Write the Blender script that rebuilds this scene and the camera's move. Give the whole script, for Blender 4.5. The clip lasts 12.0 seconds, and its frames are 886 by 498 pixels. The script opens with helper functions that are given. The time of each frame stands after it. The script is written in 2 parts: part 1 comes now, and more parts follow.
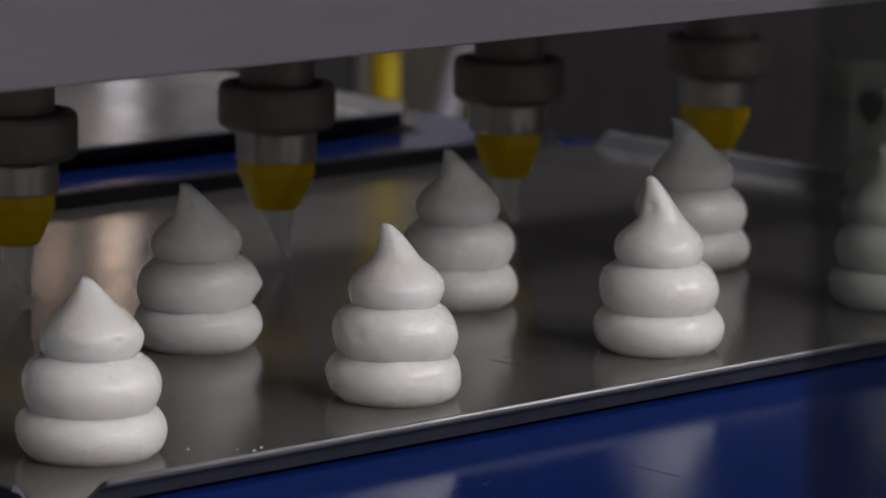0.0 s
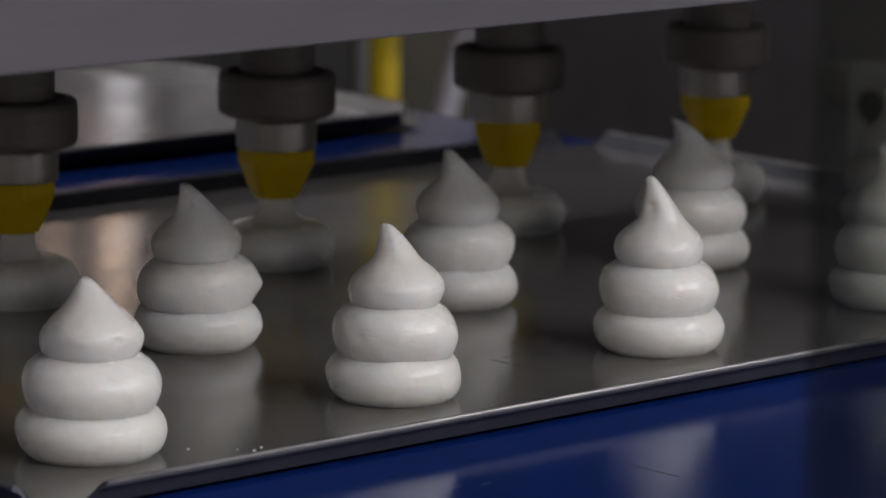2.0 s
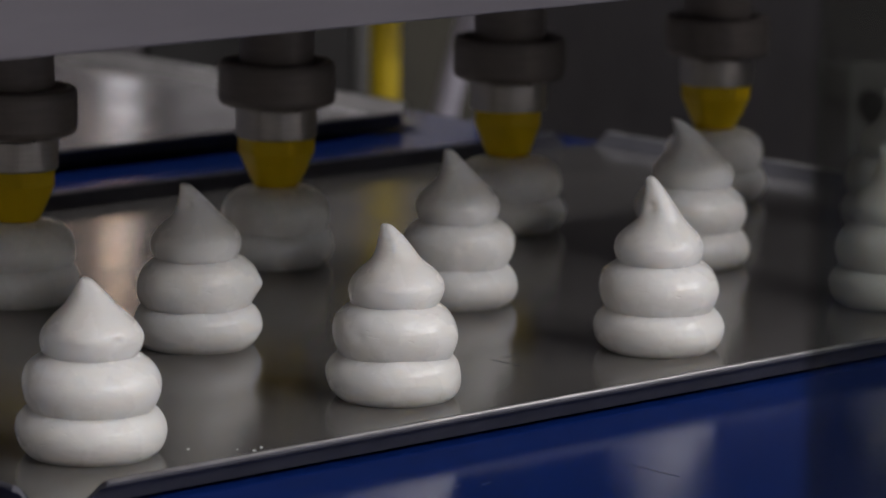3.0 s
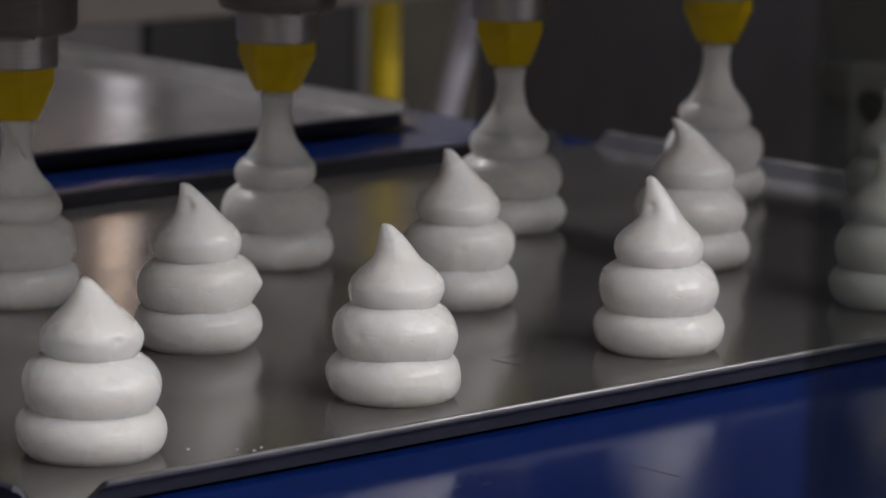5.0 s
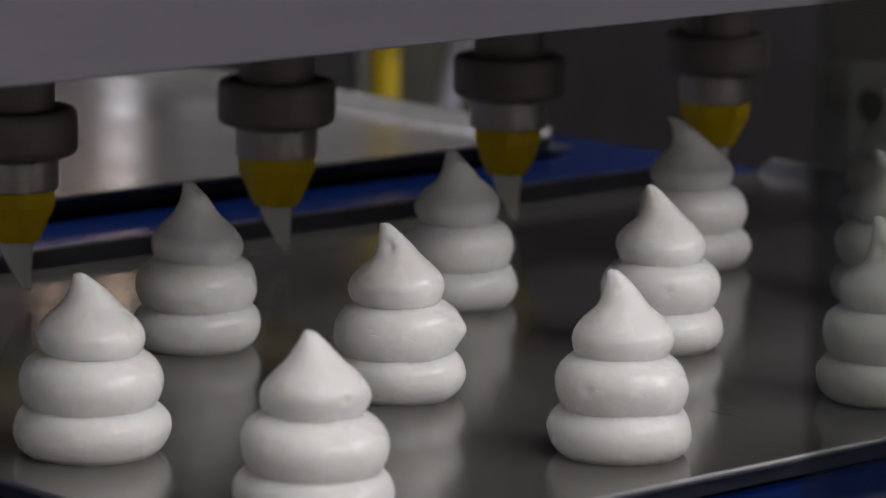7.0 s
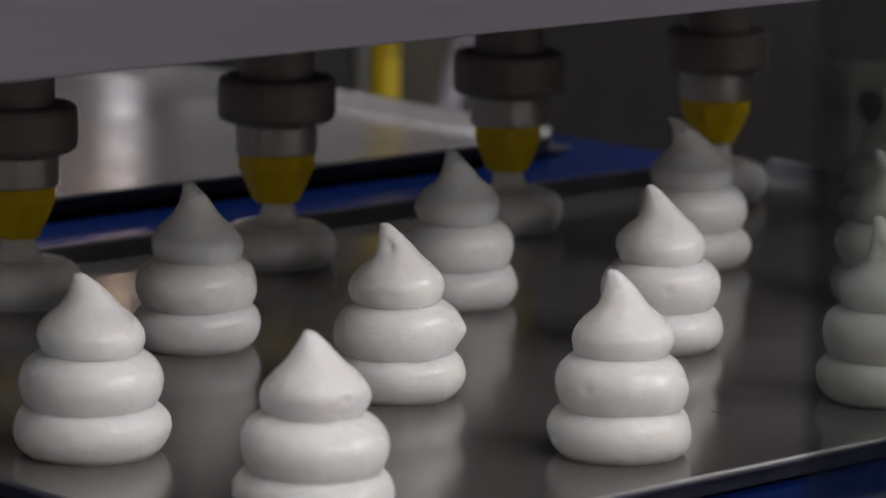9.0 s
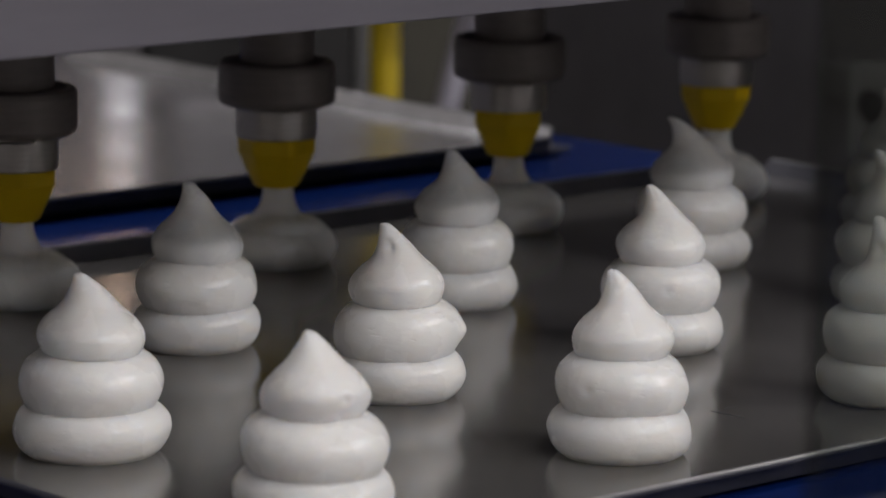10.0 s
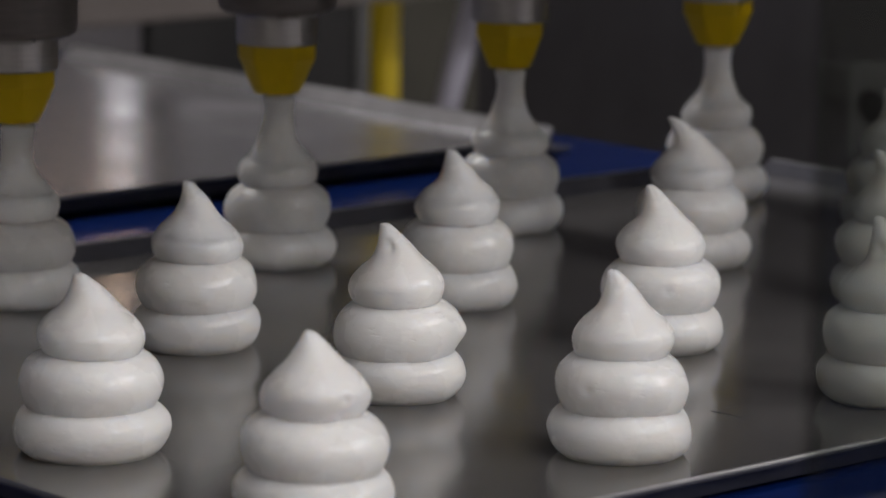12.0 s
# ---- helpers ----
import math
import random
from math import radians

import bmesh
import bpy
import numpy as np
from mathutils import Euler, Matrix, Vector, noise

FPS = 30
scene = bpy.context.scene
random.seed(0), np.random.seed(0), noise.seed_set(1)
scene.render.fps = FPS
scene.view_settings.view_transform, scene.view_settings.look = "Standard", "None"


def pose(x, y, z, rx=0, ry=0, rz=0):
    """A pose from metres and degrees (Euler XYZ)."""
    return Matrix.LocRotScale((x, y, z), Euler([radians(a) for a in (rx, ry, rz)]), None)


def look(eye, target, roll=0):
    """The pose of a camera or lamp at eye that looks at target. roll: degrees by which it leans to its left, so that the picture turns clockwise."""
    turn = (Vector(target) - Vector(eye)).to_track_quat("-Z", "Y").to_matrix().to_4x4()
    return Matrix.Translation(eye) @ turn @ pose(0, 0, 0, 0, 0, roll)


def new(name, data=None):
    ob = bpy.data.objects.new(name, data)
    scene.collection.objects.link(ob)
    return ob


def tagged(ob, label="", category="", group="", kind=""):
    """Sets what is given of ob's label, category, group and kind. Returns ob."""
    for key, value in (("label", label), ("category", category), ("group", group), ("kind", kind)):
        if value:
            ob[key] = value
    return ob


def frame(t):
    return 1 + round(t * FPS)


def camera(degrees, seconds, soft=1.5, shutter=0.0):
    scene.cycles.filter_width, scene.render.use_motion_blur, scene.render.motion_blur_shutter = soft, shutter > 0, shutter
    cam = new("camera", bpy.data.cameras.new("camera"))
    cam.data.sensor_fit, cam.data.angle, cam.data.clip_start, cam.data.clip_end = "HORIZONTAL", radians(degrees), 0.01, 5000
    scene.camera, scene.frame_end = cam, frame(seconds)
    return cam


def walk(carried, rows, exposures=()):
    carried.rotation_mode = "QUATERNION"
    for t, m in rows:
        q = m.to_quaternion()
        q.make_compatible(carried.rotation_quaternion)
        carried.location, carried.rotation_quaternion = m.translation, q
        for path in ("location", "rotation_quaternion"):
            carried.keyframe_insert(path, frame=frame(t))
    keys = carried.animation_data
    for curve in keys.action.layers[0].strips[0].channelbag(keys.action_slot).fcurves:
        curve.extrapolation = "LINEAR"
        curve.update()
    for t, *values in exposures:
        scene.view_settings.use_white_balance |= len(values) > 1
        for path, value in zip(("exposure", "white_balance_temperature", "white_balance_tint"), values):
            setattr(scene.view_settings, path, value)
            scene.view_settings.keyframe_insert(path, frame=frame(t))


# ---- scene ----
# A meringue depositor: a tray on a blue belt, five nozzles that pipe three-tier kisses, and a hall round them.
# z = 0 is the tray's sheet; x runs along the row of nozzles, the belt travels towards -y.
PITCH, STEP = 0.12, 0.0986          # nozzle pitch; belt travel per cycle
EYE, AIM = (-0.7696, -1.0357, 0.2538), (0.1073, -0.1046, 0.0214)

cam = camera(13.61, 12.0, soft=1.6, shutter=0.5)
cam.data.dof.use_dof = True
cam.data.dof.focus_distance = 1.14
cam.data.dof.aperture_fstop = 18.0
EYE_POSE = look(EYE, AIM, 0.83)
walk(cam, [(0.0, EYE_POSE), (12.0, EYE_POSE)], exposures=[(0.0, 0.0), (12.0, 0.0)])

# ---- light ----
world = bpy.data.worlds.new("world")
scene.world = world
world.use_nodes = True
world.node_tree.nodes["Background"].inputs[0].default_value = (0.5, 0.55, 0.7, 1)
world.node_tree.nodes["Background"].inputs[1].default_value = 0.02


def lamp(name, eye, target, sx, sy, watts, colour):
    data = bpy.data.lights.new(name, "AREA")
    data.shape, data.size, data.size_y, data.energy, data.color = "RECTANGLE", sx, sy, watts, colour
    ob = new(name, data)
    ob.matrix_world = look(eye, target)
    return ob


# ---- materials ----
def material(name, colour, rough=0.5, metal=0.0, grain=60.0, vary=0.12, bump=0.0, bump_scale=400.0, stretch=(1, 1, 1),
             coat=0.0, sss=0.0, emit=None, rough_vary=0.08, stain=6.0, spec=0.5, pits=0.0, detail=3):
    m = bpy.data.materials.new(name)
    m.use_nodes = True
    nt = m.node_tree
    b = nt.nodes["Principled BSDF"]
    b.inputs["Metallic"].default_value = metal
    b.inputs["Coat Weight"].default_value = coat
    b.inputs["Specular IOR Level"].default_value = spec
    co = nt.nodes.new("ShaderNodeTexCoord")
    mp = nt.nodes.new("ShaderNodeMapping")
    mp.inputs["Scale"].default_value = stretch
    nt.links.new(co.outputs["Object"], mp.inputs["Vector"])
    n1 = nt.nodes.new("ShaderNodeTexNoise")
    n1.inputs["Scale"].default_value, n1.inputs["Detail"].default_value = grain, 6
    n2 = nt.nodes.new("ShaderNodeTexNoise")
    n2.inputs["Scale"].default_value, n2.inputs["Detail"].default_value = stain, 4
    nt.links.new(mp.outputs[0], n1.inputs["Vector"])
    nt.links.new(co.outputs["Object"], n2.inputs["Vector"])
    add = nt.nodes.new("ShaderNodeMath")
    add.operation = "ADD"
    nt.links.new(n1.outputs["Fac"], add.inputs[0])
    nt.links.new(n2.outputs["Fac"], add.inputs[1])
    ramp = nt.nodes.new("ShaderNodeMapRange")
    ramp.inputs["From Min"].default_value, ramp.inputs["From Max"].default_value = 0.7, 1.3
    ramp.inputs["To Min"].default_value, ramp.inputs["To Max"].default_value = 1 - vary, 1 + vary
    nt.links.new(add.outputs[0], ramp.inputs["Value"])
    mul = nt.nodes.new("ShaderNodeVectorMath")
    mul.operation = "SCALE"
    mul.inputs[0].default_value = colour
    nt.links.new(ramp.outputs[0], mul.inputs["Scale"])
    nt.links.new(mul.outputs[0], b.inputs["Base Color"])
    rr = nt.nodes.new("ShaderNodeMapRange")
    rr.inputs["From Min"].default_value, rr.inputs["From Max"].default_value = 0.3, 0.7
    rr.inputs["To Min"].default_value, rr.inputs["To Max"].default_value = max(0.02, rough - rough_vary), rough + rough_vary
    nt.links.new(n2.outputs["Fac"], rr.inputs["Value"])
    nt.links.new(rr.outputs[0], b.inputs["Roughness"])
    if bump:
        n3 = nt.nodes.new("ShaderNodeTexNoise")
        n3.inputs["Scale"].default_value, n3.inputs["Detail"].default_value = bump_scale, detail
        nt.links.new(mp.outputs[0], n3.inputs["Vector"])
        bp = nt.nodes.new("ShaderNodeBump")
        bp.inputs["Strength"].default_value, bp.inputs["Distance"].default_value = bump, 0.0006
        nt.links.new(n3.outputs["Fac"], bp.inputs["Height"])
        nt.links.new(bp.outputs[0], b.inputs["Normal"])
        if pits:
            # sparse small hollows and blisters over the soft waves
            n4 = nt.nodes.new("ShaderNodeTexNoise")
            n4.inputs["Scale"].default_value, n4.inputs["Detail"].default_value = 210.0, 2
            nt.links.new(mp.outputs[0], n4.inputs["Vector"])
            cut = nt.nodes.new("ShaderNodeMapRange")
            cut.inputs["From Min"].default_value, cut.inputs["From Max"].default_value = 0.70, 0.84
            nt.links.new(n4.outputs["Fac"], cut.inputs["Value"])
            b2 = nt.nodes.new("ShaderNodeBump")
            b2.invert = True
            b2.inputs["Strength"].default_value, b2.inputs["Distance"].default_value = pits, 0.0007
            nt.links.new(cut.outputs[0], b2.inputs["Height"])
            nt.links.new(bp.outputs[0], b2.inputs["Normal"])
            nt.links.new(b2.outputs[0], b.inputs["Normal"])
    if sss:
        b.inputs["Subsurface Weight"].default_value = sss
        b.inputs["Subsurface Radius"].default_value = (0.0088, 0.0081, 0.0072)
        b.inputs["Subsurface Scale"].default_value = 1.0
    if emit:
        b.inputs["Emission Color"].default_value, b.inputs["Emission Strength"].default_value = (*emit[:3], 1), emit[3]
    return m


CREAM = material("meringue", (0.905, 0.895, 0.880), 0.275, grain=90, vary=0.012, bump=0.75, bump_scale=110, stretch=(1, 1, 2.4), sss=0.8, rough_vary=0.08, stain=60, spec=0.46, pits=0.4, detail=6)
TRAY = material("dull_steel_sheet", (0.208, 0.201, 0.196), 0.165, 0.55, grain=40, vary=0.18, bump=0.03, bump_scale=160, stretch=(1, 7, 1), stain=16, rough_vary=0.04)
LIT_SHEET = material("lit_steel_sheet", (0.285, 0.285, 0.305), 0.22, 0.6, grain=40, vary=0.10, bump=0.03, bump_scale=160, stretch=(1, 7, 1), stain=12, rough_vary=0.05)
LIT_RIM = material("lit_steel_rim", (0.55, 0.54, 0.55), 0.38, 0.7, grain=80, vary=0.12, bump=0.05, stain=14)
RIM = material("shaded_steel_rim", (0.085, 0.086, 0.105), 0.55, 0.25, grain=80, vary=0.16, bump=0.06, stain=14, spec=0.2)
EDGE = material("worn_highlight_steel", (0.40, 0.395, 0.41), 0.46, 0.9, grain=90, vary=0.25, bump=0.1, stain=40)
BELT = material("blue_belt", (0.006, 0.026, 0.165), 0.19, grain=130, vary=0.14, bump=0.04, bump_scale=700, stain=5, spec=0.24)
SCRATCH = material("dark_scratch", (0.06, 0.06, 0.065), 0.5)
COLLAR = material("dark_steel", (0.190, 0.168, 0.160), 0.5, 0.35, grain=90, vary=0.14, bump=0.04, stretch=(1, 1, 6), stain=30)
SLEEVE = material("turned_steel", (0.42, 0.40, 0.385), 0.30, 0.8, grain=120, vary=0.10, bump=0.04, stretch=(1, 1, 8), stain=40)
YELLOW = material("yellow_plastic", (0.67, 0.465, 0.004), 0.46, grain=120, vary=0.07, bump=0.05, stain=50, spec=0.28)
PANEL = material("grey_panel", (0.114, 0.107, 0.123), 0.5, 0.0, grain=30, vary=0.06, bump=0.04, bump_scale=300, stretch=(1, 1, 9), stain=5)
BLACK = material("black_rubber", (0.015, 0.015, 0.016), 0.55, grain=80)
DARK = material("dark_machine_plate", (0.120, 0.114, 0.124), 0.6, 0.0, grain=30, vary=0.14, stain=4)
OLIVE = material("dull_olive_plate", (0.038, 0.036, 0.027), 0.6, grain=30, vary=0.2, stain=5)
POST = material("yellow_post_paint", (0.62, 0.46, 0.01), 0.4, grain=60, vary=0.1, stain=12)
LILAC = material("pale_plastic_strut", (0.34, 0.33, 0.40), 0.45, grain=50, vary=0.08, stain=10)
PALE = material("pale_bounce_paint", (0.62, 0.60, 0.63), 0.45, grain=40, vary=0.05, stain=5)
GREY = material("pale_grey_bracket", (0.26, 0.26, 0.265), 0.55, 0.0, grain=50, vary=0.12, stain=15)
ARM = material("dull_grey_bracket", (0.10, 0.10, 0.10), 0.65, 0.0, grain=50, vary=0.15, stain=15)
FRAME = material("conveyor_steel", (0.30, 0.30, 0.31), 0.4, 1.0, grain=60, vary=0.12, stain=7)
WALL = material("hall_wall_paint", (0.66, 0.64, 0.63), 0.7, grain=20, vary=0.06, bump=0.05, bump_scale=120, stain=1.2)
FLOOR = material("hall_floor", (0.32, 0.31, 0.30), 0.45, grain=25, vary=0.14, stain=1.5)
CEIL = material("hall_ceiling", (0.66, 0.65, 0.64), 0.8, grain=20, vary=0.05, stain=1)
LIGHT = material("lamp_diffuser", (0.8, 0.8, 0.8), 0.6, emit=(1.0, 0.98, 0.96, 3.0))
WARM = material("added_warm_glow", (0.8, 0.75, 0.7), 0.6, emit=(1.0, 0.70, 0.50, 7.0))
COOL = material("added_cool_glow", (0.8, 0.8, 0.8), 0.6, emit=(0.95, 0.93, 1.0, 1.7))


def tinted_sheet():
    """Smoky clear plastic: light passes straight through, with a weak gloss."""
    m = bpy.data.materials.new("smoky_clear_plastic")
    m.use_nodes = True
    nt = m.node_tree
    nt.nodes.remove(nt.nodes["Principled BSDF"])
    clear, gloss, mix = (nt.nodes.new(n) for n in ("ShaderNodeBsdfTransparent", "ShaderNodeBsdfGlossy", "ShaderNodeMixShader"))
    clear.inputs["Color"].default_value = (0.62, 0.635, 0.61, 1)
    gloss.inputs["Roughness"].default_value = 0.12
    mix.inputs[0].default_value = 0.03
    nt.links.new(clear.outputs[0], mix.inputs[1])
    nt.links.new(gloss.outputs[0], mix.inputs[2])
    nt.links.new(mix.outputs[0], nt.nodes["Material Output"].inputs["Surface"])
    return m


SMOKE = tinted_sheet()


# ---- mesh helpers ----
def part(name, bm, mat, parent=None, label="", smooth=False):
    me = bpy.data.meshes.new(name)
    bmesh.ops.recalc_face_normals(bm, faces=bm.faces)
    bm.to_mesh(me)
    bm.free()
    me.materials.append(mat)
    if smooth:
        for p in me.polygons:
            p.use_smooth = True
    ob = new(name, me)
    if parent:
        ob.parent = parent
    return tagged(ob, label)


def thing(name, label, category, group="", kind="", at=(0, 0, 0)):
    ob = new(name)
    ob.empty_display_size = 0.02
    ob.location = at
    return tagged(ob, label, category, group, kind)


def box(x0, x1, y0, y1, z0, z1, bevel=0.0, bm=None, seg=2):
    bm = bm or bmesh.new()
    v = [bm.verts.new((x, y, z)) for x in (x0, x1) for y in (y0, y1) for z in (z0, z1)]
    faces = [bm.faces.new([v[i] for i in f]) for f in
             ((0, 1, 3, 2), (4, 6, 7, 5), (0, 4, 5, 1), (2, 3, 7, 6), (0, 2, 6, 4), (1, 5, 7, 3))]
    if bevel:
        edges = list({e for f in faces for e in f.edges})
        bmesh.ops.bevel(bm, geom=edges, offset=bevel, segments=seg, affect="EDGES", profile=0.5)
    return bm


def lathe(rows, seg=48, cx=0.0, cy=0.0, turn=0.0, bm=None, warp=None):
    """A closed body of revolution from (radius, z) rows; radius 0 closes an end."""
    bm = bm or bmesh.new()
    rings = []
    for r, z in rows:
        ring = []
        for k in range(1 if r == 0 else seg):
            a = 2 * math.pi * k / seg + turn
            x, y, zz = r * math.cos(a), r * math.sin(a), z
            if warp:
                x, y, zz = warp(x, y, zz)
            ring.append(bm.verts.new((cx + x, cy + y, zz)))
        rings.append(ring)
    for lo, hi in zip(rings, rings[1:]):
        for k in range(seg):
            n = (k + 1) % seg
            quad = [lo[k % len(lo)], lo[n % len(lo)], hi[n % len(hi)], hi[k % len(hi)]]
            quad = list(dict.fromkeys(quad))
            if len(quad) > 2:
                bm.faces.new(quad)
    for ring in (rings[0], rings[-1]):
        if len(ring) > 2:
            bm.faces.new(ring)
    return bm


def tube(a, b, r, seg=24):
    a, b = Vector(a), Vector(b)
    bm = bmesh.new()
    bmesh.ops.create_cone(bm, cap_ends=True, segments=seg, radius1=r, radius2=r, depth=(b - a).length)
    bm.transform(Matrix.Translation((a + b) / 2) @ (b - a).to_track_quat("Z", "Y").to_matrix().to_4x4())
    return bm


# ---- the hall ----
def hall():
    tagged(part("floor", box(-6, 8, -6, 9, -1.0, -0.9), FLOOR), "smooth grey factory floor", "floor", kind="structure")
    tagged(part("ceiling", box(-6, 8, -6, 9, 2.6, 2.7), CEIL), "pale painted hall ceiling", "ceiling", kind="structure")
    for n, d in (("wall_north", (-6, 8, 8.8, 9.0)), ("wall_south", (-6, 8, -6.0, -5.8)),
                 ("wall_west", (-6, -5.8, -5.8, 8.8)), ("wall_east", (7.8, 8, -5.8, 8.8))):
        tagged(part(n, box(*d, -0.9, 2.6), WALL), "plain painted hall wall", "wall", kind="structure")


def ceiling_lamp(x, y, turn, long, wide, mat):
    ob = thing("ceiling_light", "long unseen ceiling light with a glowing diffuser, placed to light the tray", "ceiling light", "hall ceiling lights")
    part("housing", box(-long / 2 - .03, long / 2 + .03, -wide / 2 - .03, wide / 2 + .03, 0.02, 0.08, 0.008), GREY, ob)
    part("diffuser", box(-long / 2, long / 2, -wide / 2, wide / 2, 0.0, 0.019, 0.004), mat, ob)
    ob.matrix_world = pose(x, y, 2.515, 0, 0, turn)
    return ob


# ---- belt, conveyor ----
def conveyor():
    belt = thing("conveyor_belt", "smooth blue plastic conveyor belt with light scratches", "conveyor belt")
    bm = box(-0.26, 0.443, -1.5, 2.2, -0.0057, -0.0026)
    part("belt_sheet", bm, BELT, belt)
    for (x, y, l, a) in ((-0.0011, -0.3103, 0.022, 90), (-0.050, -0.291, 0.004, 5), (-0.058, -0.288, 0.003, 15), (0.03, -0.40, 0.006, 30)):
        sc = box(-l / 2, l / 2, -0.00022, 0.00022, -0.0026, -0.00252)
        sc.transform(pose(x, y, 0, 0, 0, a))
        part("scratch", sc, SCRATCH, belt, "fine dark scratch")
    fr = thing("conveyor_table", "grey steel conveyor table under the blue belt", "conveyor")
    part("bed", box(-0.25, 0.433, -1.46, 2.16, -0.11, -0.0067, 0.002), FRAME, fr)
    for x in (-0.262, 0.435):
        part("side_rail", box(x, x + 0.012, -1.5, 2.2, -0.13, -0.013, 0.002), FRAME, fr)
    for y in (-1.5, 2.2):
        part("end_roller", tube((-0.25, y, -0.035), (0.433, y, -0.035), 0.03, 32), FRAME, fr, smooth=True)
    for y in (-1.3, 0.3, 2.0):
        for x in (-0.256, 0.441):
            part("leg", box(x - .02, x + .02, y - .02, y + .02, -0.9, -0.111, 0.003), FRAME, fr)
    return belt


def tray(y_front, turn, label, marks, sheet_mat, rim_mat):
    """A 600 x 400 mm baking sheet with low sloping rims and open, notched corners."""
    ob = thing("baking_tray", label, "baking tray", "trays on the belt")
    x0, x1, y0, y1, t, c = -0.176, 0.416, 0.0, 0.400, 0.0011, 0.014
    h, s = 0.0052, 0.0042
    out = [(x0 + s + c, y0 + s), (x1 - s - c, y0 + s), (x1 - s, y0 + s + c), (x1 - s, y1 - s - 0.004),
           (x1 - s - c, y1 - s), (x0 + s + c, y1 - s), (x0 + s, y1 - s - c), (x0 + s, y0 + s + 0.003)]
    flat = [(x0 + s, y0 + s), (x1 - s, y0 + s), (x1 - s, y1 - s), (x0 + s, y1 - s)]
    bm = bmesh.new()
    top = [bm.verts.new((x, y, 0)) for x, y in flat]
    bot = [bm.verts.new((x, y, -t)) for x, y in flat]
    bm.faces.new(top)
    bm.faces.new(bot[::-1])
    for k in range(4):
        bm.faces.new((top[k], bot[k], bot[(k + 1) % 4], top[(k + 1) % 4]))
    part("sheet", bm, sheet_mat, ob)
    for y in (y0 + 0.020, y1 - 0.032):
        part("added_spacer", box(x0 + 0.022, x1 - 0.022, y, y + 0.012, -0.00255, -0.0012), BLACK, ob, "unseen black spacer added to leave a shaded gap under the rim")

    def rim(a, b, n):
        """A folded strip from a to b that leans out along n, with a rounded lip."""
        a, b, n = Vector(a), Vector(b), Vector(n)
        prof = [(-0.0009, -t), (0.0003, -t), (s - 0.0002, h - 0.0009), (s + 0.0011, h - 0.0006), (s + 0.0013, h + 0.0001),
                (s + 0.0008, h + 0.0007), (s - 0.0002, h + 0.0010), (s - 0.0012, h + 0.0005), (-0.0002, 0.0005)]
        bm = bmesh.new()
        d = (b - a).normalized()
        ends = []
        for p, sgn in ((a, 1), (b, -1)):
            ends.append([bm.verts.new(p + n * o + Vector((0, 0, z)) + d * sgn * (max(0, z) * 0.7)) for o, z in prof])
        m = len(prof)
        for k in range(m):
            bm.faces.new((ends[0][k], ends[1][k], ends[1][(k + 1) % m], ends[0][(k + 1) % m]))
        bm.faces.new(ends[0])
        bm.faces.new(ends[1][::-1])
        return bm
    for a, b, n in ((out[0], out[1], (0, -1, 0)), (out[4], out[5], (0, 1, 0)), (out[2], out[3], (1, 0, 0)), (out[6], out[7], (-1, 0, 0))):
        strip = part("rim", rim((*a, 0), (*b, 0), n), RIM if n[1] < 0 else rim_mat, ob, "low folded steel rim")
        e, f, q = Vector((*a, 0)), Vector((*b, 0)), Vector(n) * (s + 0.0002) + Vector((0, 0, h + 0.0006))
        d = (f - e).normalized() * 0.005
        if n[0] >= 0:
            part("rim_edge", tube(e + q + d, f + q - d, 0.00085, 12), EDGE, strip, "worn rim edge with the lip's highlight in its pale metal", smooth=True)
    for x, y, l, a in marks:
        sc = box(-l / 2, l / 2, -0.0003, 0.0003, 0.0, 0.00008)
        sc.transform(pose(x, y, 0, 0, 0, a))
        part("scratch", sc, SCRATCH, ob, "short dark scratch")
    ob.matrix_world = pose(0, y_front, 0, 0, 0, turn)
    return ob, y_front, turn


# ---- meringues ----
LOW = [(0, 0), (16.6, 0), (18.6, 0.4), (20.4, 1.9), (21.7, 4.3), (22.2, 6.8), (21.9, 9.0), (20.9, 11.4), (18.8, 13.6), (15, 15.1), (9, 15.7), (0, 15.8)]
MID = [(0, 9), (14, 10.4), (17.2, 12.4), (18.9, 14.8), (20.1, 17.8), (20.5, 20.6), (20.2, 23.2), (19.0, 26), (17.0, 28.1), (14, 29.8), (8, 31), (0, 31.3)]
TOP = [(0, 24.5), (8.5, 26), (12.6, 28.5), (14.4, 31), (15.2, 33.8), (15.0, 36.2), (13.7, 38.5), (11.7, 40.7), (9.5, 42.6)]
HORN = [(7.8, 44.3), (6.5, 46.5), (5.2, 49.0), (3.9, 51.5), (2.8, 53.5), (2.1, 54.8), (1.3, 55.65), (0, 56)]


def smooth_rows(pts, size=1.0, tall=1.0, sub=3):
    """Rows in metres along a soft curve through (radius, height) points given in millimetres."""
    rows = [(pts[0][0] * size / 1000, pts[0][1] * tall / 1000)]
    for k in range(len(pts) - 1):
        a, b, c, d = (np.array(pts[max(0, min(len(pts) - 1, k + q))], float) for q in (-1, 0, 1, 2))
        for n in range(1, sub + 1):
            u = n / sub
            p = 0.5 * (2 * b + (c - a) * u + (2 * a - 5 * b + 4 * c - d) * u * u + (3 * b - a - 3 * c + d) * u ** 3)
            r = 0.0 if (k == len(pts) - 2 and n == sub and pts[-1][0] == 0) else max(0.0002, float(p[0]) * size / 1000)
            rows.append((r, float(p[1]) * tall / 1000))
    return rows


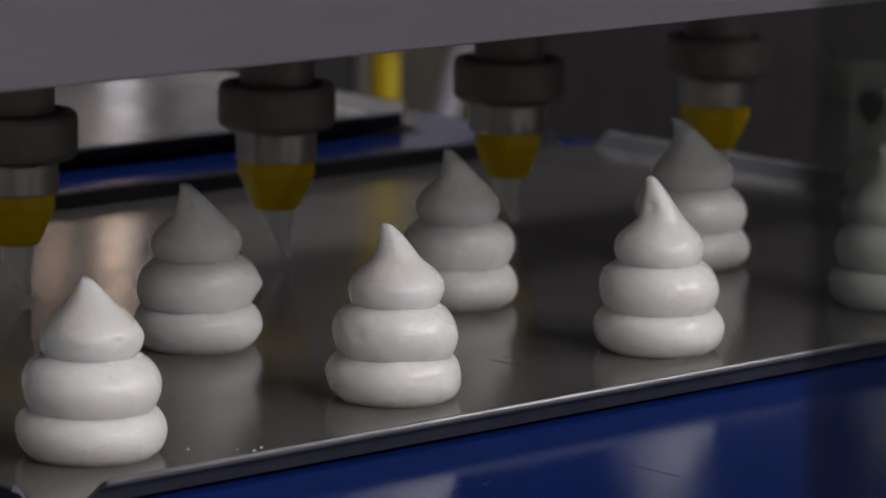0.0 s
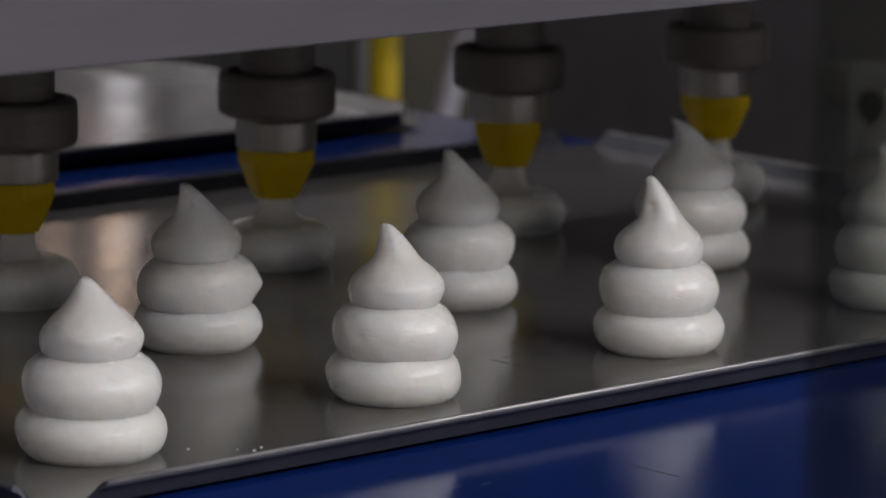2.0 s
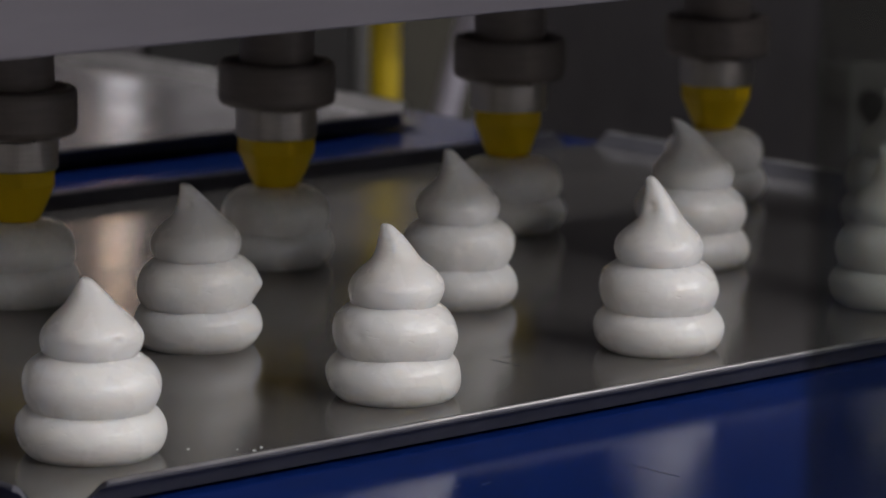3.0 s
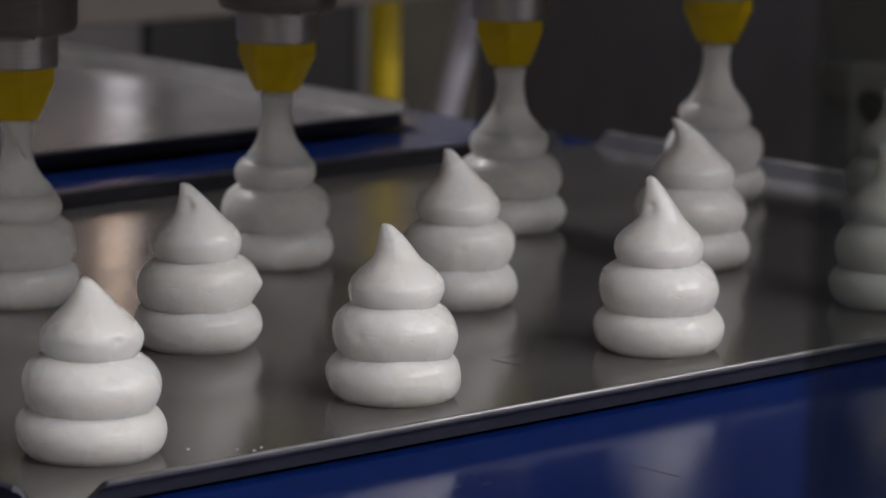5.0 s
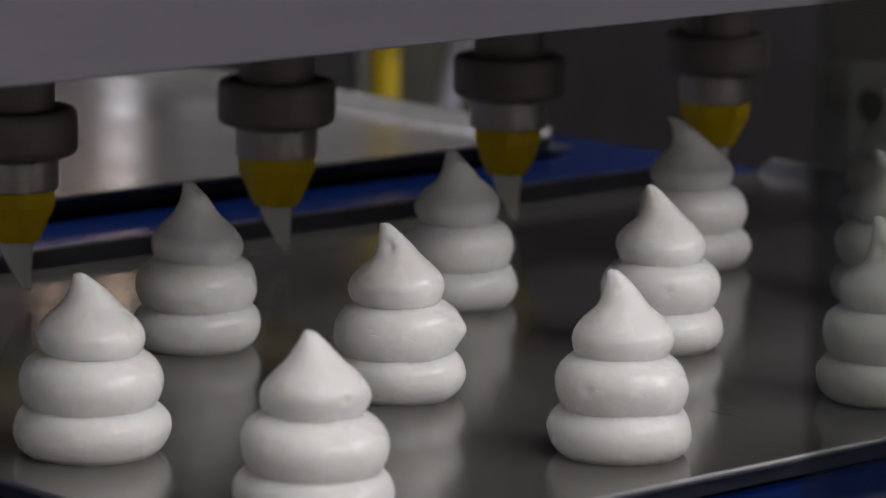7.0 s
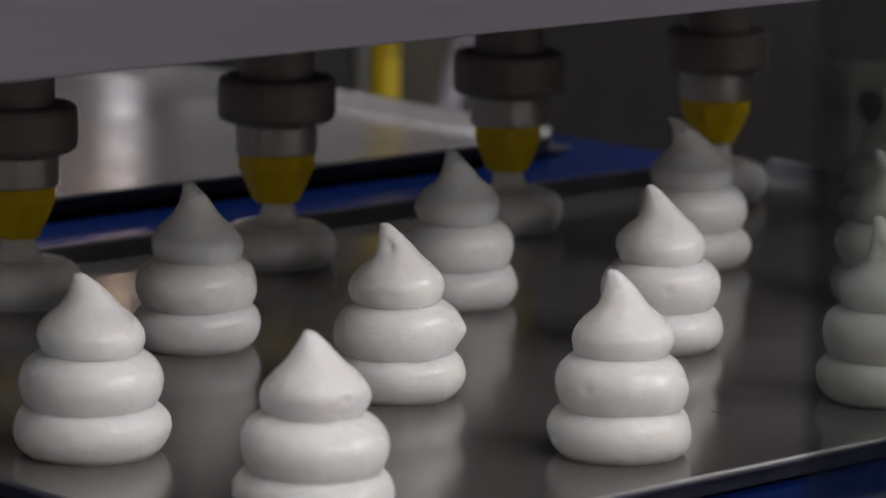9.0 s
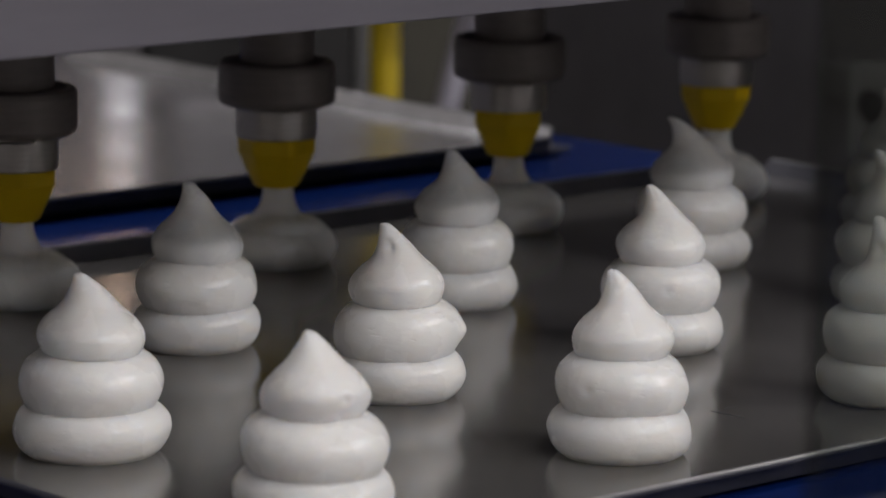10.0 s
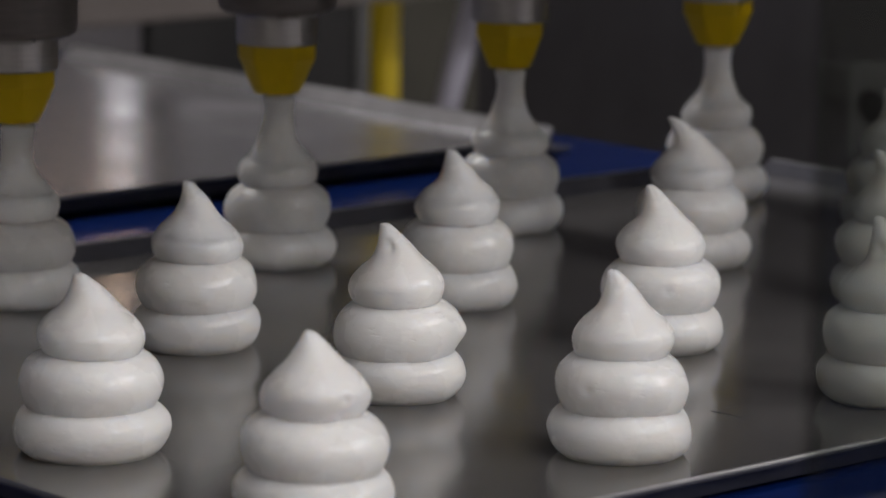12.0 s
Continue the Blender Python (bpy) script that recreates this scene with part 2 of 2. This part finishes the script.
def lumpy(seed, amp, spin, tilt=0.0, tall=None, lean=(0, 0), nub=None):
    """A gentle warp: soft lumps, a spiral ridge, a small tilt, and a peak that leans over."""
    rnd = random.Random(seed)
    o = Vector((rnd.uniform(-50, 50), rnd.uniform(-50, 50), rnd.uniform(-50, 50)))
    ta, ph = rnd.uniform(0, 6.28), rnd.uniform(0, 6.28)

    def warp(x, y, z):
        r = math.hypot(x, y)
        if r > 1e-6:
            a = math.atan2(y, x)
            k = noise.noise(Vector((x, y, z)) * 55 + o) * amp + noise.noise(Vector((x, y, z)) * 170 + o) * amp * 0.30
            k += spin * math.sin(a + ph + z * 300)
            if nub:
                da = (a - nub[0] + math.pi) % (2 * math.pi) - math.pi
                k += nub[2] * math.exp(-(da * r / nub[3]) ** 2 - ((z - nub[1]) / nub[3]) ** 2)
            f = 1 + k * min(1, r / 0.008) / max(r, 0.004)
            x, y = x * f, y * f
            z = z + tilt * (x * math.cos(ta) + y * math.sin(ta)) * min(1, z / 0.006) + noise.noise(Vector((math.cos(a), math.sin(a), z * 90)) * 1.5 + o) * amp * 0.5 * min(1, z / 0.006)
        if tall and z > tall[0]:
            u = (z - tall[0]) / (tall[1] - tall[0])
            x, y = x + lean[0] * u ** 2, y + lean[1] * u ** 2
        return x, y, z
    return warp


def meringue(col, row, size=1.0, tip=0.056, lean=0.004, side=0.0, deep=0.0, seed=0, parts=None, nub=None, dent=None):
    """A three-tier kiss. Its parts are piled up from the tray: two rings and a pointed top."""
    ob = thing("meringue_kiss", "glossy white piped meringue with three tiers and leaning peak", "meringue", "piped meringues")
    w = lambda k, **q: lumpy(seed * 7 + k, 0.0008, 0.00025, **q)
    bend = (-0.73 * lean, 0.68 * lean)
    rnd = random.Random(seed)
    horn = [(r, 44 + (z - 44) * (tip * 1000 - 44) / 12) for r, z in HORN]
    made = {}
    made["low"] = part("bottom_tier", lathe(smooth_rows(LOW, size), 72, warp=w(1, tilt=0.012)), CREAM, ob, smooth=True)
    made["mid"] = part("middle_tier", lathe(smooth_rows(MID, size * rnd.uniform(.985, 1.01)), 112, warp=w(2, tilt=0.03, nub=nub)), CREAM, ob, smooth=True)
    if parts is None:
        made["top"] = part("pointed_top", lathe(smooth_rows(TOP + horn, size, sub=4), 112, warp=w(3, tilt=0.03, tall=(0.042, tip), lean=bend, nub=dent)), CREAM, ob, smooth=True)
    else:
        made["top"] = part("top_tier", lathe(smooth_rows(TOP[:7] + [(11.0, 40.2), (7.0, 41.3), (0, 41.6)], size), 64, warp=w(3, tilt=0.03, tall=(0.042, tip), lean=bend)), CREAM, ob, smooth=True)
        made["peak"] = part("peak", lathe(smooth_rows([(0, 35.0), (12.6, 35.6), (14.3, 37.0), (13.78, 38.5), (11.76, 40.7), (9.52, 42.6)] + horn, size), 64, warp=w(3, tilt=0.03, tall=(0.042, tip), lean=bend)), CREAM, ob, smooth=True)
        made["string"] = part("cream_column", lathe(smooth_rows([(0, 9), (16.2, 9.6), (16.6, 11.5), (14.3, 14.3), (11.3, 16.5), (8.7, 18.9), (7.0, 21.7), (6.2, 24.8), (6.0, 28), (6.3, 30.5), (0, 30.8)]), 48, warp=w(4)), CREAM, ob, smooth=True)
        made["collar"] = part("cream_shoulder", lathe(smooth_rows([(0, 22), (15.4, 22.8), (15.8, 25), (14.7, 27.8), (12.7, 30.4), (10.5, 33), (8.5, 35.8), (6.9, 38.5), (6.4, 41), (0, 41.3)]), 48, warp=w(5)), CREAM, ob, smooth=True)
        made["neck"] = part("cream_neck", lathe(smooth_rows([(0, 38), (12.2, 38.6), (12.3, 40.2), (10.8, 42.5), (8.9, 45), (7.2, 48), (6.0, 52), (5.4, 56), (5.4, 60), (5.8, 64), (0, 64.5)]), 40, warp=w(6)), CREAM, ob, smooth=True)
        parts.append((ob, made))
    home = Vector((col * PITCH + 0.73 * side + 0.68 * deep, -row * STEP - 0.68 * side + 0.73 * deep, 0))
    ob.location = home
    return ob, home


# ---- depositor ----
def nozzle(col, turn, bend):
    ob = thing("depositor_nozzle", "yellow hexagonal piping tip in a dark steel collar, cream hanging out", "nozzle", "depositor nozzles")
    Z = 0.0479      # the top of the yellow tip when the head stands at its middle height
    part("stem", lathe([(0, Z + .028), (.0138, Z + .028), (.0138, Z + .075), (0, Z + .075)], 40), COLLAR, ob, "dark steel stem", smooth=False)
    part("collar", lathe([(0, Z + .0118), (.0196, Z + .0118), (.0212, Z + .0128), (.0218, Z + .0145), (.0218, Z + .0258), (.0213, Z + .0276), (.0203, Z + .0284),
                          (.0180, Z + .0284), (.0166, Z + .0270), (.0150, Z + .0262), (0, Z + .0262)], 64), COLLAR, ob, "dark turned steel collar")
    part("sleeve", lathe([(0, Z - .0002), (.0147, Z - .0002), (.0150, Z + .0003), (.0151, Z + .0100), (.0155, Z + .0112), (.0155, Z + .0119), (0, Z + .0119)], 56), SLEEVE, ob, "bright turned steel sleeve")
    # six-sided tip: a short straight skirt, then a taper that rounds towards the mouth
    bm = bmesh.new()
    rings = []
    seg = 48
    for r, z, mix in ((.0132, Z + .0014, 1), (.0140, Z + .0013, 1), (.01455, Z + .0008, 1), (.01455, Z - .0030, 1), (.01455, Z - .0058, 1), (.0138, Z - .0072, .95), (.0112, Z - .0130, .55), (.0086, Z - .0180, .15), (.0080, Z - .0187, 0), (.0066, Z - .0187, 0), (.0066, Z - .0100, 0)):
        ring = []
        for k in range(seg):
            a = 2 * math.pi * k / seg
            hexr = math.cos(math.pi / 6) / math.cos((a % (math.pi / 3)) - math.pi / 6)
            f = 1 + (min(hexr, 0.968) - 0.985) * mix
            ring.append(bm.verts.new((r * f * math.cos(a + turn), r * f * math.sin(a + turn), z)))
        rings.append(ring)
    for lo, hi in zip(rings, rings[1:]):
        for k in range(seg):
            bm.faces.new((lo[k], lo[(k + 1) % seg], hi[(k + 1) % seg], hi[k]))
    bm.faces.new(rings[0])
    bm.faces.new(rings[-1])
    part("piping_tip", bm, YELLOW, ob, "yellow plastic piping tip")
    b = bend

    def sag(x, y, z):
        u = max(0, (Z - .0187 - z) / 0.0185)
        return x + b[0] * u ** 1.6, y + b[1] * u ** 1.6, z
    rows = [(0, Z - .0368), (.0010, Z - .0366), (.0015, Z - .0355), (.0024, Z - .0325), (.0036, Z - .0290), (.0048, Z - .0253), (.0058, Z - .0217), (.0064, Z - .0187), (.0064, Z - .0150), (0, Z - .0145)]
    tail = part("cream_tail", lathe(rows, 32, warp=sag), CREAM, ob, "soft white tail of cream", smooth=True)
    ob.location = (col * PITCH, 0, 0)
    return ob, tail


def depositor_head():
    ob = thing("depositor_machine", "grey sheet-metal depositor cover hanging over the tray", "depositor")
    z = 0.1265
    part("front_cover", box(-0.62, 0.365, -0.252, -0.250, z, z + 0.32, 0.0006), PANEL, ob, "plain grey front cover")
    part("end_cover", box(0.363, 0.365, -0.2495, 0.0745, z + 0.012, z + 0.32), PANEL, ob)
    part("back_cover", box(-0.62, 0.56, 0.075, 0.077, 0.095, z + 0.32, 0.0006), PANEL, ob)
    part("added_back_shade", box(-0.62, 0.56, 0.0775, 0.215, 0.258, 0.260, 0.0006), PANEL, ob)
    part("top_cover", box(-0.62, 0.365, -0.2495, 0.0745, z + 0.3205, z + 0.3225), PANEL, ob)
    part("manifold", box(-0.30, 0.420, -0.040, 0.06, 0.1195, 0.28, 0.004), COLLAR, ob, "dark steel manifold block")
    for k in range(-1, 4):
        part("hose_fitting", tube((k * PITCH - .026, .012, 0.094), (k * PITCH - .026, .012, 0.120), 0.006, 16), SLEEVE, ob)
    for k in range(-1, 3):
        part("bolt_head", tube((k * PITCH + .062, -.02, 0.100), (k * PITCH + .062, -.02, 0.120), 0.006, 6), BLACK, ob)
    for x in (-0.48, 0.02):
        part("lift_rod", tube((x, -0.085, z + 0.323), (x, -0.085, 0.80), 0.012), SLEEVE, ob, "steel lifting rod", smooth=True)
    return ob


def machine_frame():
    """The standing frame that carries the head; the head's rods slide in its beam."""
    ob = thing("machine_stand", "grey steel stand carrying the depositor over the belt", "machine stand")
    for x in (-0.70, 0.51):
        part("column", box(x, x + 0.06, -0.12, -0.05, -0.888, 0.72, 0.003), FRAME, ob)
        part("foot_plate", box(x - 0.03, x + 0.09, -0.16, -0.01, -0.9, -0.8885, 0.002), FRAME, ob)
    part("beam", box(-0.70, 0.57, -0.125, -0.045, 0.7205, 0.78, 0.003), FRAME, ob)
    return ob


# ---- machine parts behind ----
def holed_plate(y0, y1, z0, z1, cy, cz, r, corner, xa, xb, seg=48):
    """An upright plate from xa to xb with rounded corners and one round hole through it."""
    bm = bmesh.new()
    loops = []
    for x in (xa, xb):
        outer, inner = [], []
        for k in range(seg):
            a = 2 * math.pi * k / seg
            dy, dz = math.cos(a), math.sin(a)
            t = min(((y1 if dy > 0 else y0) - cy) / dy if abs(dy) > 1e-6 else 9, ((z1 if dz > 0 else z0) - cz) / dz if abs(dz) > 1e-6 else 9)
            y, z = cy + dy * t, cz + dz * t
            # pull points near a corner onto its round
            qy, qz = (y1 - corner if dy > 0 else y0 + corner), (z1 - corner if dz > 0 else z0 + corner)
            if abs(y - cy) > abs(qy - cy) and abs(z - cz) > abs(qz - cz):
                d = Vector((y - qy, z - qz)).normalized() * corner
                y, z = qy + d.x, qz + d.y
            outer.append(bm.verts.new((x, y, z)))
            inner.append(bm.verts.new((x, cy + dy * r, cz + dz * r)))
        loops.append((outer, inner))
    for k in range(seg):
        n = (k + 1) % seg
        for outer, inner in loops:
            bm.faces.new((outer[k], outer[n], inner[n], inner[k]))
        for q in (0, 1):
            bm.faces.new((loops[0][q][k], loops[0][q][n], loops[1][q][n], loops[1][q][k]))
    return bm


def behind():
    g = thing("side_guard", "dark grey machine guard plate beside the belt", "guard plate")
    part("plate", box(0.60, 0.606, -0.74, 0.395, -0.45, 0.75, 0.002), DARK, g)
    for y in (-0.72, 0.37):
        part("post", box(0.607, 0.637, y - .015, y + .015, -0.9, 0.75, 0.002), DARK, g)
    b = thing("wall_bracket", "dull grey steel bracket plate with a round hole", "bracket")
    part("rail", box(0.5965, 0.5995, 0.060, 0.1500, 0.0055, 0.0224, 0.001), ARM, b)
    part("plate", holed_plate(0.076, 0.1255, -0.0235, 0.0255, 0.112, 0.0045, 0.0088, 0.005, 0.592, 0.5964), GREY, b, "pale grey plate with a round hole")
    part("hole_shade", lathe([(0, 0), (.0086, 0), (.0086, .0030), (0, .0031)], 32), BLACK, b, "black disc standing in for the shade inside the hole").matrix_basis = pose(0.5934, 0.112, 0.0045, 0, 90, 0)
    w = thing("guard_screen", "smoky clear plastic guard screen held before the tray's end", "guard screen")
    part("sheet", box(-0.292, 0.470, -0.6250, -0.6210, 0.068, 0.204, 0.0006), SMOKE, w)
    part("top_rail", box(-0.292, 0.470, -0.6265, -0.6195, 0.2045, 0.212, 0.001), FRAME, w, "thin steel top rail")
    part("post", box(0.4705, 0.500, -0.638, -0.608, -0.888, 0.230, 0.002), FRAME, w)
    part("foot_plate", box(0.440, 0.530, -0.668, -0.578, -0.9, -0.8885, 0.002), FRAME, w)
    p = thing("yellow_post", "yellow painted round steel post", "post")
    part("pipe", tube((0.9025, 0.80, -0.88), (0.9025, 0.80, 0.62), 0.0102), POST, p, smooth=True)
    part("foot_plate", box(0.85, 0.955, 0.75, 0.85, -0.9, -0.878, 0.003), POST, p)
    c = thing("control_cabinet", "dark machine cabinet with black and grey panels", "cabinet")
    part("body", box(0.2, 1.9, 1.02, 1.4, -0.88, 1.10, 0.006), OLIVE, c)
    part("grey_door", box(0.60, 0.855, 1.00, 1.019, -0.85, 1.06, 0.004), DARK, c, "dark grey cabinet door")
    part("black_door", box(0.86, 1.055, 1.00, 1.019, -0.85, 1.06, 0.004), BLACK, c, "black cabinet door")
    part("grey_strip", box(1.058, 1.073, 1.00, 1.019, -0.85, 1.06, 0.003), ARM, c, "grey edge strip")
    part("bounce_panel", box(0.88, 1.62, 0.985, 0.9995, 0.05, 0.168, 0.003), PALE, c, "unseen pale panel added to brighten the rear tray's reflection")
    part("plinth", box(0.22, 1.88, 1.04, 1.38, -0.9, -0.8805), BLACK, c)
    for x, mat, lo, hi in ((0.814, COOL, 0.095, 0.165), (0.808, WARM, 0.206, 0.224), (0.752, WARM, 0.207, 0.215)):
        t = thing("added_glow_tube", "unseen short glowing tube added for the bright streaks reflected in the trays", "tube lamp", "machine lamps")
        part("tube", tube((x, 0.972, lo), (x, 0.972, hi), 0.010), mat, t, smooth=True)
        for z in (lo - 0.012, hi):
            part("socket", box(x - .014, x + .014, 0.958, 0.9995, z, z + 0.012, 0.002), BLACK, t)
    s = thing("slanted_strut", "pale plastic strut leaning against the machine", "strut")
    m = Vector((0.978 + .005, 0.80, -0.033)) - Vector((0.953 + .005, 0.80, -0.105))
    a = Vector((0.986, 0.80, -0.033))
    part("bar", tube(a - m * 11.9, a + m * 3, 0.0085), LILAC, s, smooth=True)
    r = thing("cross_rail", "dark steel rail across the machine", "rail")
    part("bar", box(0.45, 1.05, 0.70, 0.72, -0.014, 0.02, 0.003), COLLAR, r)
    part("upright", box(0.46, 0.49, 0.721, 0.75, -0.9, 0.02, 0.003), DARK, r)
    part("upright", box(1.02, 1.05, 0.721, 0.75, -0.9, 0.02, 0.003), DARK, r)


hall()
LAMPS = [(0.05, -3.95, 8, 1.2, 0.40, 63), (0.3, -5.45, 4, 1.4, 0.40, 42), (2.4, -3.4, 40, 1.2, 0.40, 92), (-3.6, -1.6, 90, 1.3, 0.30, 12), (0.0, 2.1, 15, 1.3, 0.30, 60), (-0.3, -1.35, 35, 1.3, 0.30, 7)]
for x, y, turn, l, wd, watts in LAMPS:
    ceiling_lamp(x, y, turn, l, wd, LIGHT)
    light = lamp("ceiling_lamp", (x, y, 2.505), (x, y, 0), l, wd, watts, (1.0, 0.960, 0.958))
    light.matrix_world = pose(x, y, 2.505, 0, 0, turn)

belt = conveyor()
tray_front = tray(-0.2510, -1.5, "dull steel baking tray holding rows of piped meringues", [(0.060, 0.069, 0.013, 96), (0.068, 0.0755, 0.006, 5), (0.20, 0.13, 0.008, 40)], TRAY, RIM)
tray_behind = tray(0.238, -1.2, "empty shiny steel baking tray waiting on the belt", [(0.223, 0.090, 0.013, 20)], LIT_SHEET, LIT_RIM)
grown_first, grown_second = [], []
moving = [(belt, Vector((0, 0, 0)), 0.0)] + [(ob, Vector((0, y, 0)), turn) for ob, y, turn in (tray_front, tray_behind)]
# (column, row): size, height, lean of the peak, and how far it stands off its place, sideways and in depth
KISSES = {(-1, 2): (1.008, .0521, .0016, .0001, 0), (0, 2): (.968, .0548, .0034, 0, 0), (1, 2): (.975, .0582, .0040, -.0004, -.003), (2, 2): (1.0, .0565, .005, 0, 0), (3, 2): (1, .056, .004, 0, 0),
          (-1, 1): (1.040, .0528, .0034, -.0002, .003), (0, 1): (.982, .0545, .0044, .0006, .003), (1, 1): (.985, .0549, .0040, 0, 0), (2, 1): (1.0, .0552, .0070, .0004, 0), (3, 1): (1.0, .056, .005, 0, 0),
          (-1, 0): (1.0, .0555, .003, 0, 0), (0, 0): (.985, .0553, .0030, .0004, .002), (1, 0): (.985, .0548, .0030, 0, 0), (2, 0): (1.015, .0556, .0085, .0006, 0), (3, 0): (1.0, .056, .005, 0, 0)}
# small faults of the piping: a nub on a middle tier, hollows in two peaks (angle, height, depth, width)
NUBS = {(0, 2): (radians(-166), 0.0215, -0.0010, 0.0017), (1, 1): (radians(-129), 0.0222, -0.0008, 0.0013),
        (0, 1): (radians(-48), 0.0205, 0.0016, 0.0028)}
DENTS = {(0, 1): (radians(-150), 0.0480, -0.0026, 0.0022), (1, 2): (radians(-165), 0.0485, -0.0022, 0.0018),
         (-1, 2): (radians(-96), 0.0350, -0.0012, 0.0012), (-1, 1): (radians(-118), 0.0365, 0.0006, 0.0016)}
for row in (2, 1, 0, -1):
    for col in range(-1, 4):
        grow = grown_first if row == 0 else grown_second if row == -1 else None
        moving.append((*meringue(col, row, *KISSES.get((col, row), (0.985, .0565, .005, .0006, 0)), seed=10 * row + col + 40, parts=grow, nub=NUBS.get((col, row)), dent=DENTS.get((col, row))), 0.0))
for x, y, r in ((-0.0961, -0.2128, .00045), (-0.0826, -0.2268, .0006), (-0.078, -0.2245, .0004), (-0.085, -0.222, .0003)):
    cr = bmesh.new()
    bmesh.ops.create_icosphere(cr, subdivisions=1, radius=r)
    cr.transform(Matrix.Diagonal((1.3, 1, 0.7, 1)))
    ob = tagged(part("meringue_crumb", cr, CREAM), "tiny white crumb of meringue on the tray", "crumb", "crumbs")
    ob.location = (x, y, r * 0.6)
    moving.append((ob, Vector((x, y, r * 0.6)), 0.0))
head = depositor_head()
machine_frame()
nozzles = [nozzle(c, radians(t), bnd) for c, t, bnd in ((-1, 10, (.002, -.005)), (0, 5, (.002, -.005)), (1, 15, (.002, -.005)), (2, 45, (.001, -.004)), (3, 18, (.001, -.005)))]
behind()


# ---- what moves ----
LIFT = [(0.0, -8.4), (0.3, -11.6), (0.5, -12.8), (1.1, -12.8), (1.5, -11.3), (1.8, -7.0), (2.0, -4.0), (2.2, -1.6), (2.4, -0.2), (2.6, 0.0), (3.3, 0.2),
        (3.5, 2.2), (3.7, 5.6), (3.88, 8.6), (4.1, 10.1), (4.3, 10.4), (4.66, 10.5), (4.74, 20), (4.8, 31.3), (4.9, 35.2), (5.0, 35.9), (5.75, 35.9),
        (5.82, 34), (5.9, 25), (6.0, 9.2), (6.1, 6.2), (6.2, 4.6), (6.4, 1.9), (6.6, -0.3), (6.8, -3.2), (7.0, -7.2), (7.2, -10.0), (7.45, -12.2), (7.65, -12.8),
        (8.25, -12.8), (8.65, -11.3), (8.95, -7.0), (9.15, -4.0), (9.35, -1.6), (9.55, 0.0), (10.3, 0.1), (10.45, 0.6), (10.65, 2.6), (10.85, 5.8), (11.0, 8.4),
        (11.2, 10.1), (11.5, 10.4), (11.8, 10.5), (11.88, 18), (11.95, 30), (12.0, 34.9)]
ADVANCE = [(0.0, 0.0), (5.03, 0.0), (5.1, 0.12), (5.2, 0.43), (5.3, 0.67), (5.4, 0.93), (5.47, 1.012), (5.53, 1.013), (5.7, 1.002), (5.9, 1.0), (12.0, 1.0)]


def hinge(z, degrees):
    """A tilt towards the nozzle about a level line at height z."""
    return Matrix.Translation((0, 0, z)) @ pose(0, 0, 0, degrees) @ Matrix.Translation((0, 0, -z))


def motions():
    for ob, home, turn in moving:
        walk(ob, [(t, pose(home.x, home.y - STEP * s, home.z, 0, 0, turn)) for t, s in ADVANCE])
    walk(head, [(t, pose(0, 0, z / 1000)) for t, z in LIFT])
    for ob, tail in nozzles:
        x = ob.location.x
        walk(ob, [(t, pose(x, 0, z / 1000)) for t, z in LIFT])
        walk(tail, [(t, pose(0, 0, z)) for t, z in ((0.0, 0), (0.9, 0), (1.3, .0215), (4.75, .0215), (5.0, .004), (5.12, 0), (7.8, 0), (8.3, .0215), (11.9, .0215), (12.0, .012))])
    # each kiss is piled up from below: the tiers rise out of one another while the nozzle pours
    for batch, t0 in ((grown_first, 0.0), (grown_second, 7.12)):
        end = 12.0
        for ob, made in batch:
            def rise(key, rows, tilts=()):
                rows = [(t0 + t, z) for t, z in rows]
                last = float(np.interp(end, [r[0] for r in rows], [r[1] for r in rows]))
                rows = ([(0.0, rows[0][1])] if rows[0][0] > 0 else []) + [r for r in rows if r[0] < end - 0.001] + [(end, last)]
                bent = {round(t0 + t, 3): a for t, a in tilts}
                walk(made[key], [(t, hinge(0.044, bent.get(round(t, 3), 0.0)) @ pose(0, 0, z)) for t, z in rows])
            low, deep = -0.0190, -0.075
            rise("low", [(0.0, low), (0.70, low), (0.80, -.0090), (0.95, -.0030), (1.15, 0)])
            rise("string", [(0.0, deep), (0.9, deep), (1.2, -.0120), (1.5, -.0100), (1.8, -.0045), (2.0, -.0025), (2.4, -.0003), (2.6, 0)])
            rise("mid", [(0.0, deep), (1.2, deep), (1.6, -.0175), (2.82, -.0165), (2.94, -.006), (3.02, -.0015), (3.15, 0)])
            rise("collar", [(0.0, deep), (2.0, deep), (3.1, -.0125), (3.4, -.0125), (3.6, -.0085), (3.85, -.003), (4.1, -.0008)])
            rise("top", [(0.0, deep), (2.0, deep), (3.2, -.0210), (4.30, -.0190), (4.42, -.010), (4.58, -.004), (4.72, 0)])
            rise("peak", [(0.0, deep), (2.0, deep), (3.2, -.0310), (4.56, -.0290), (4.74, -.0110), (5.08, -.0105), (5.16, -.003), (5.24, 0)])
            rise("neck", [(0.0, deep), (2.0, deep), (3.2, -.0385), (4.60, -.0365), (4.72, -.0200), (4.80, -.004), (4.9, -.0005), (5.03, 0), (5.10, -.0005), (5.15, -.004), (5.23, -.0235), (5.34, -.0240)], [(5.10, -27), (5.15, -38), (5.23, -12)])


motions()
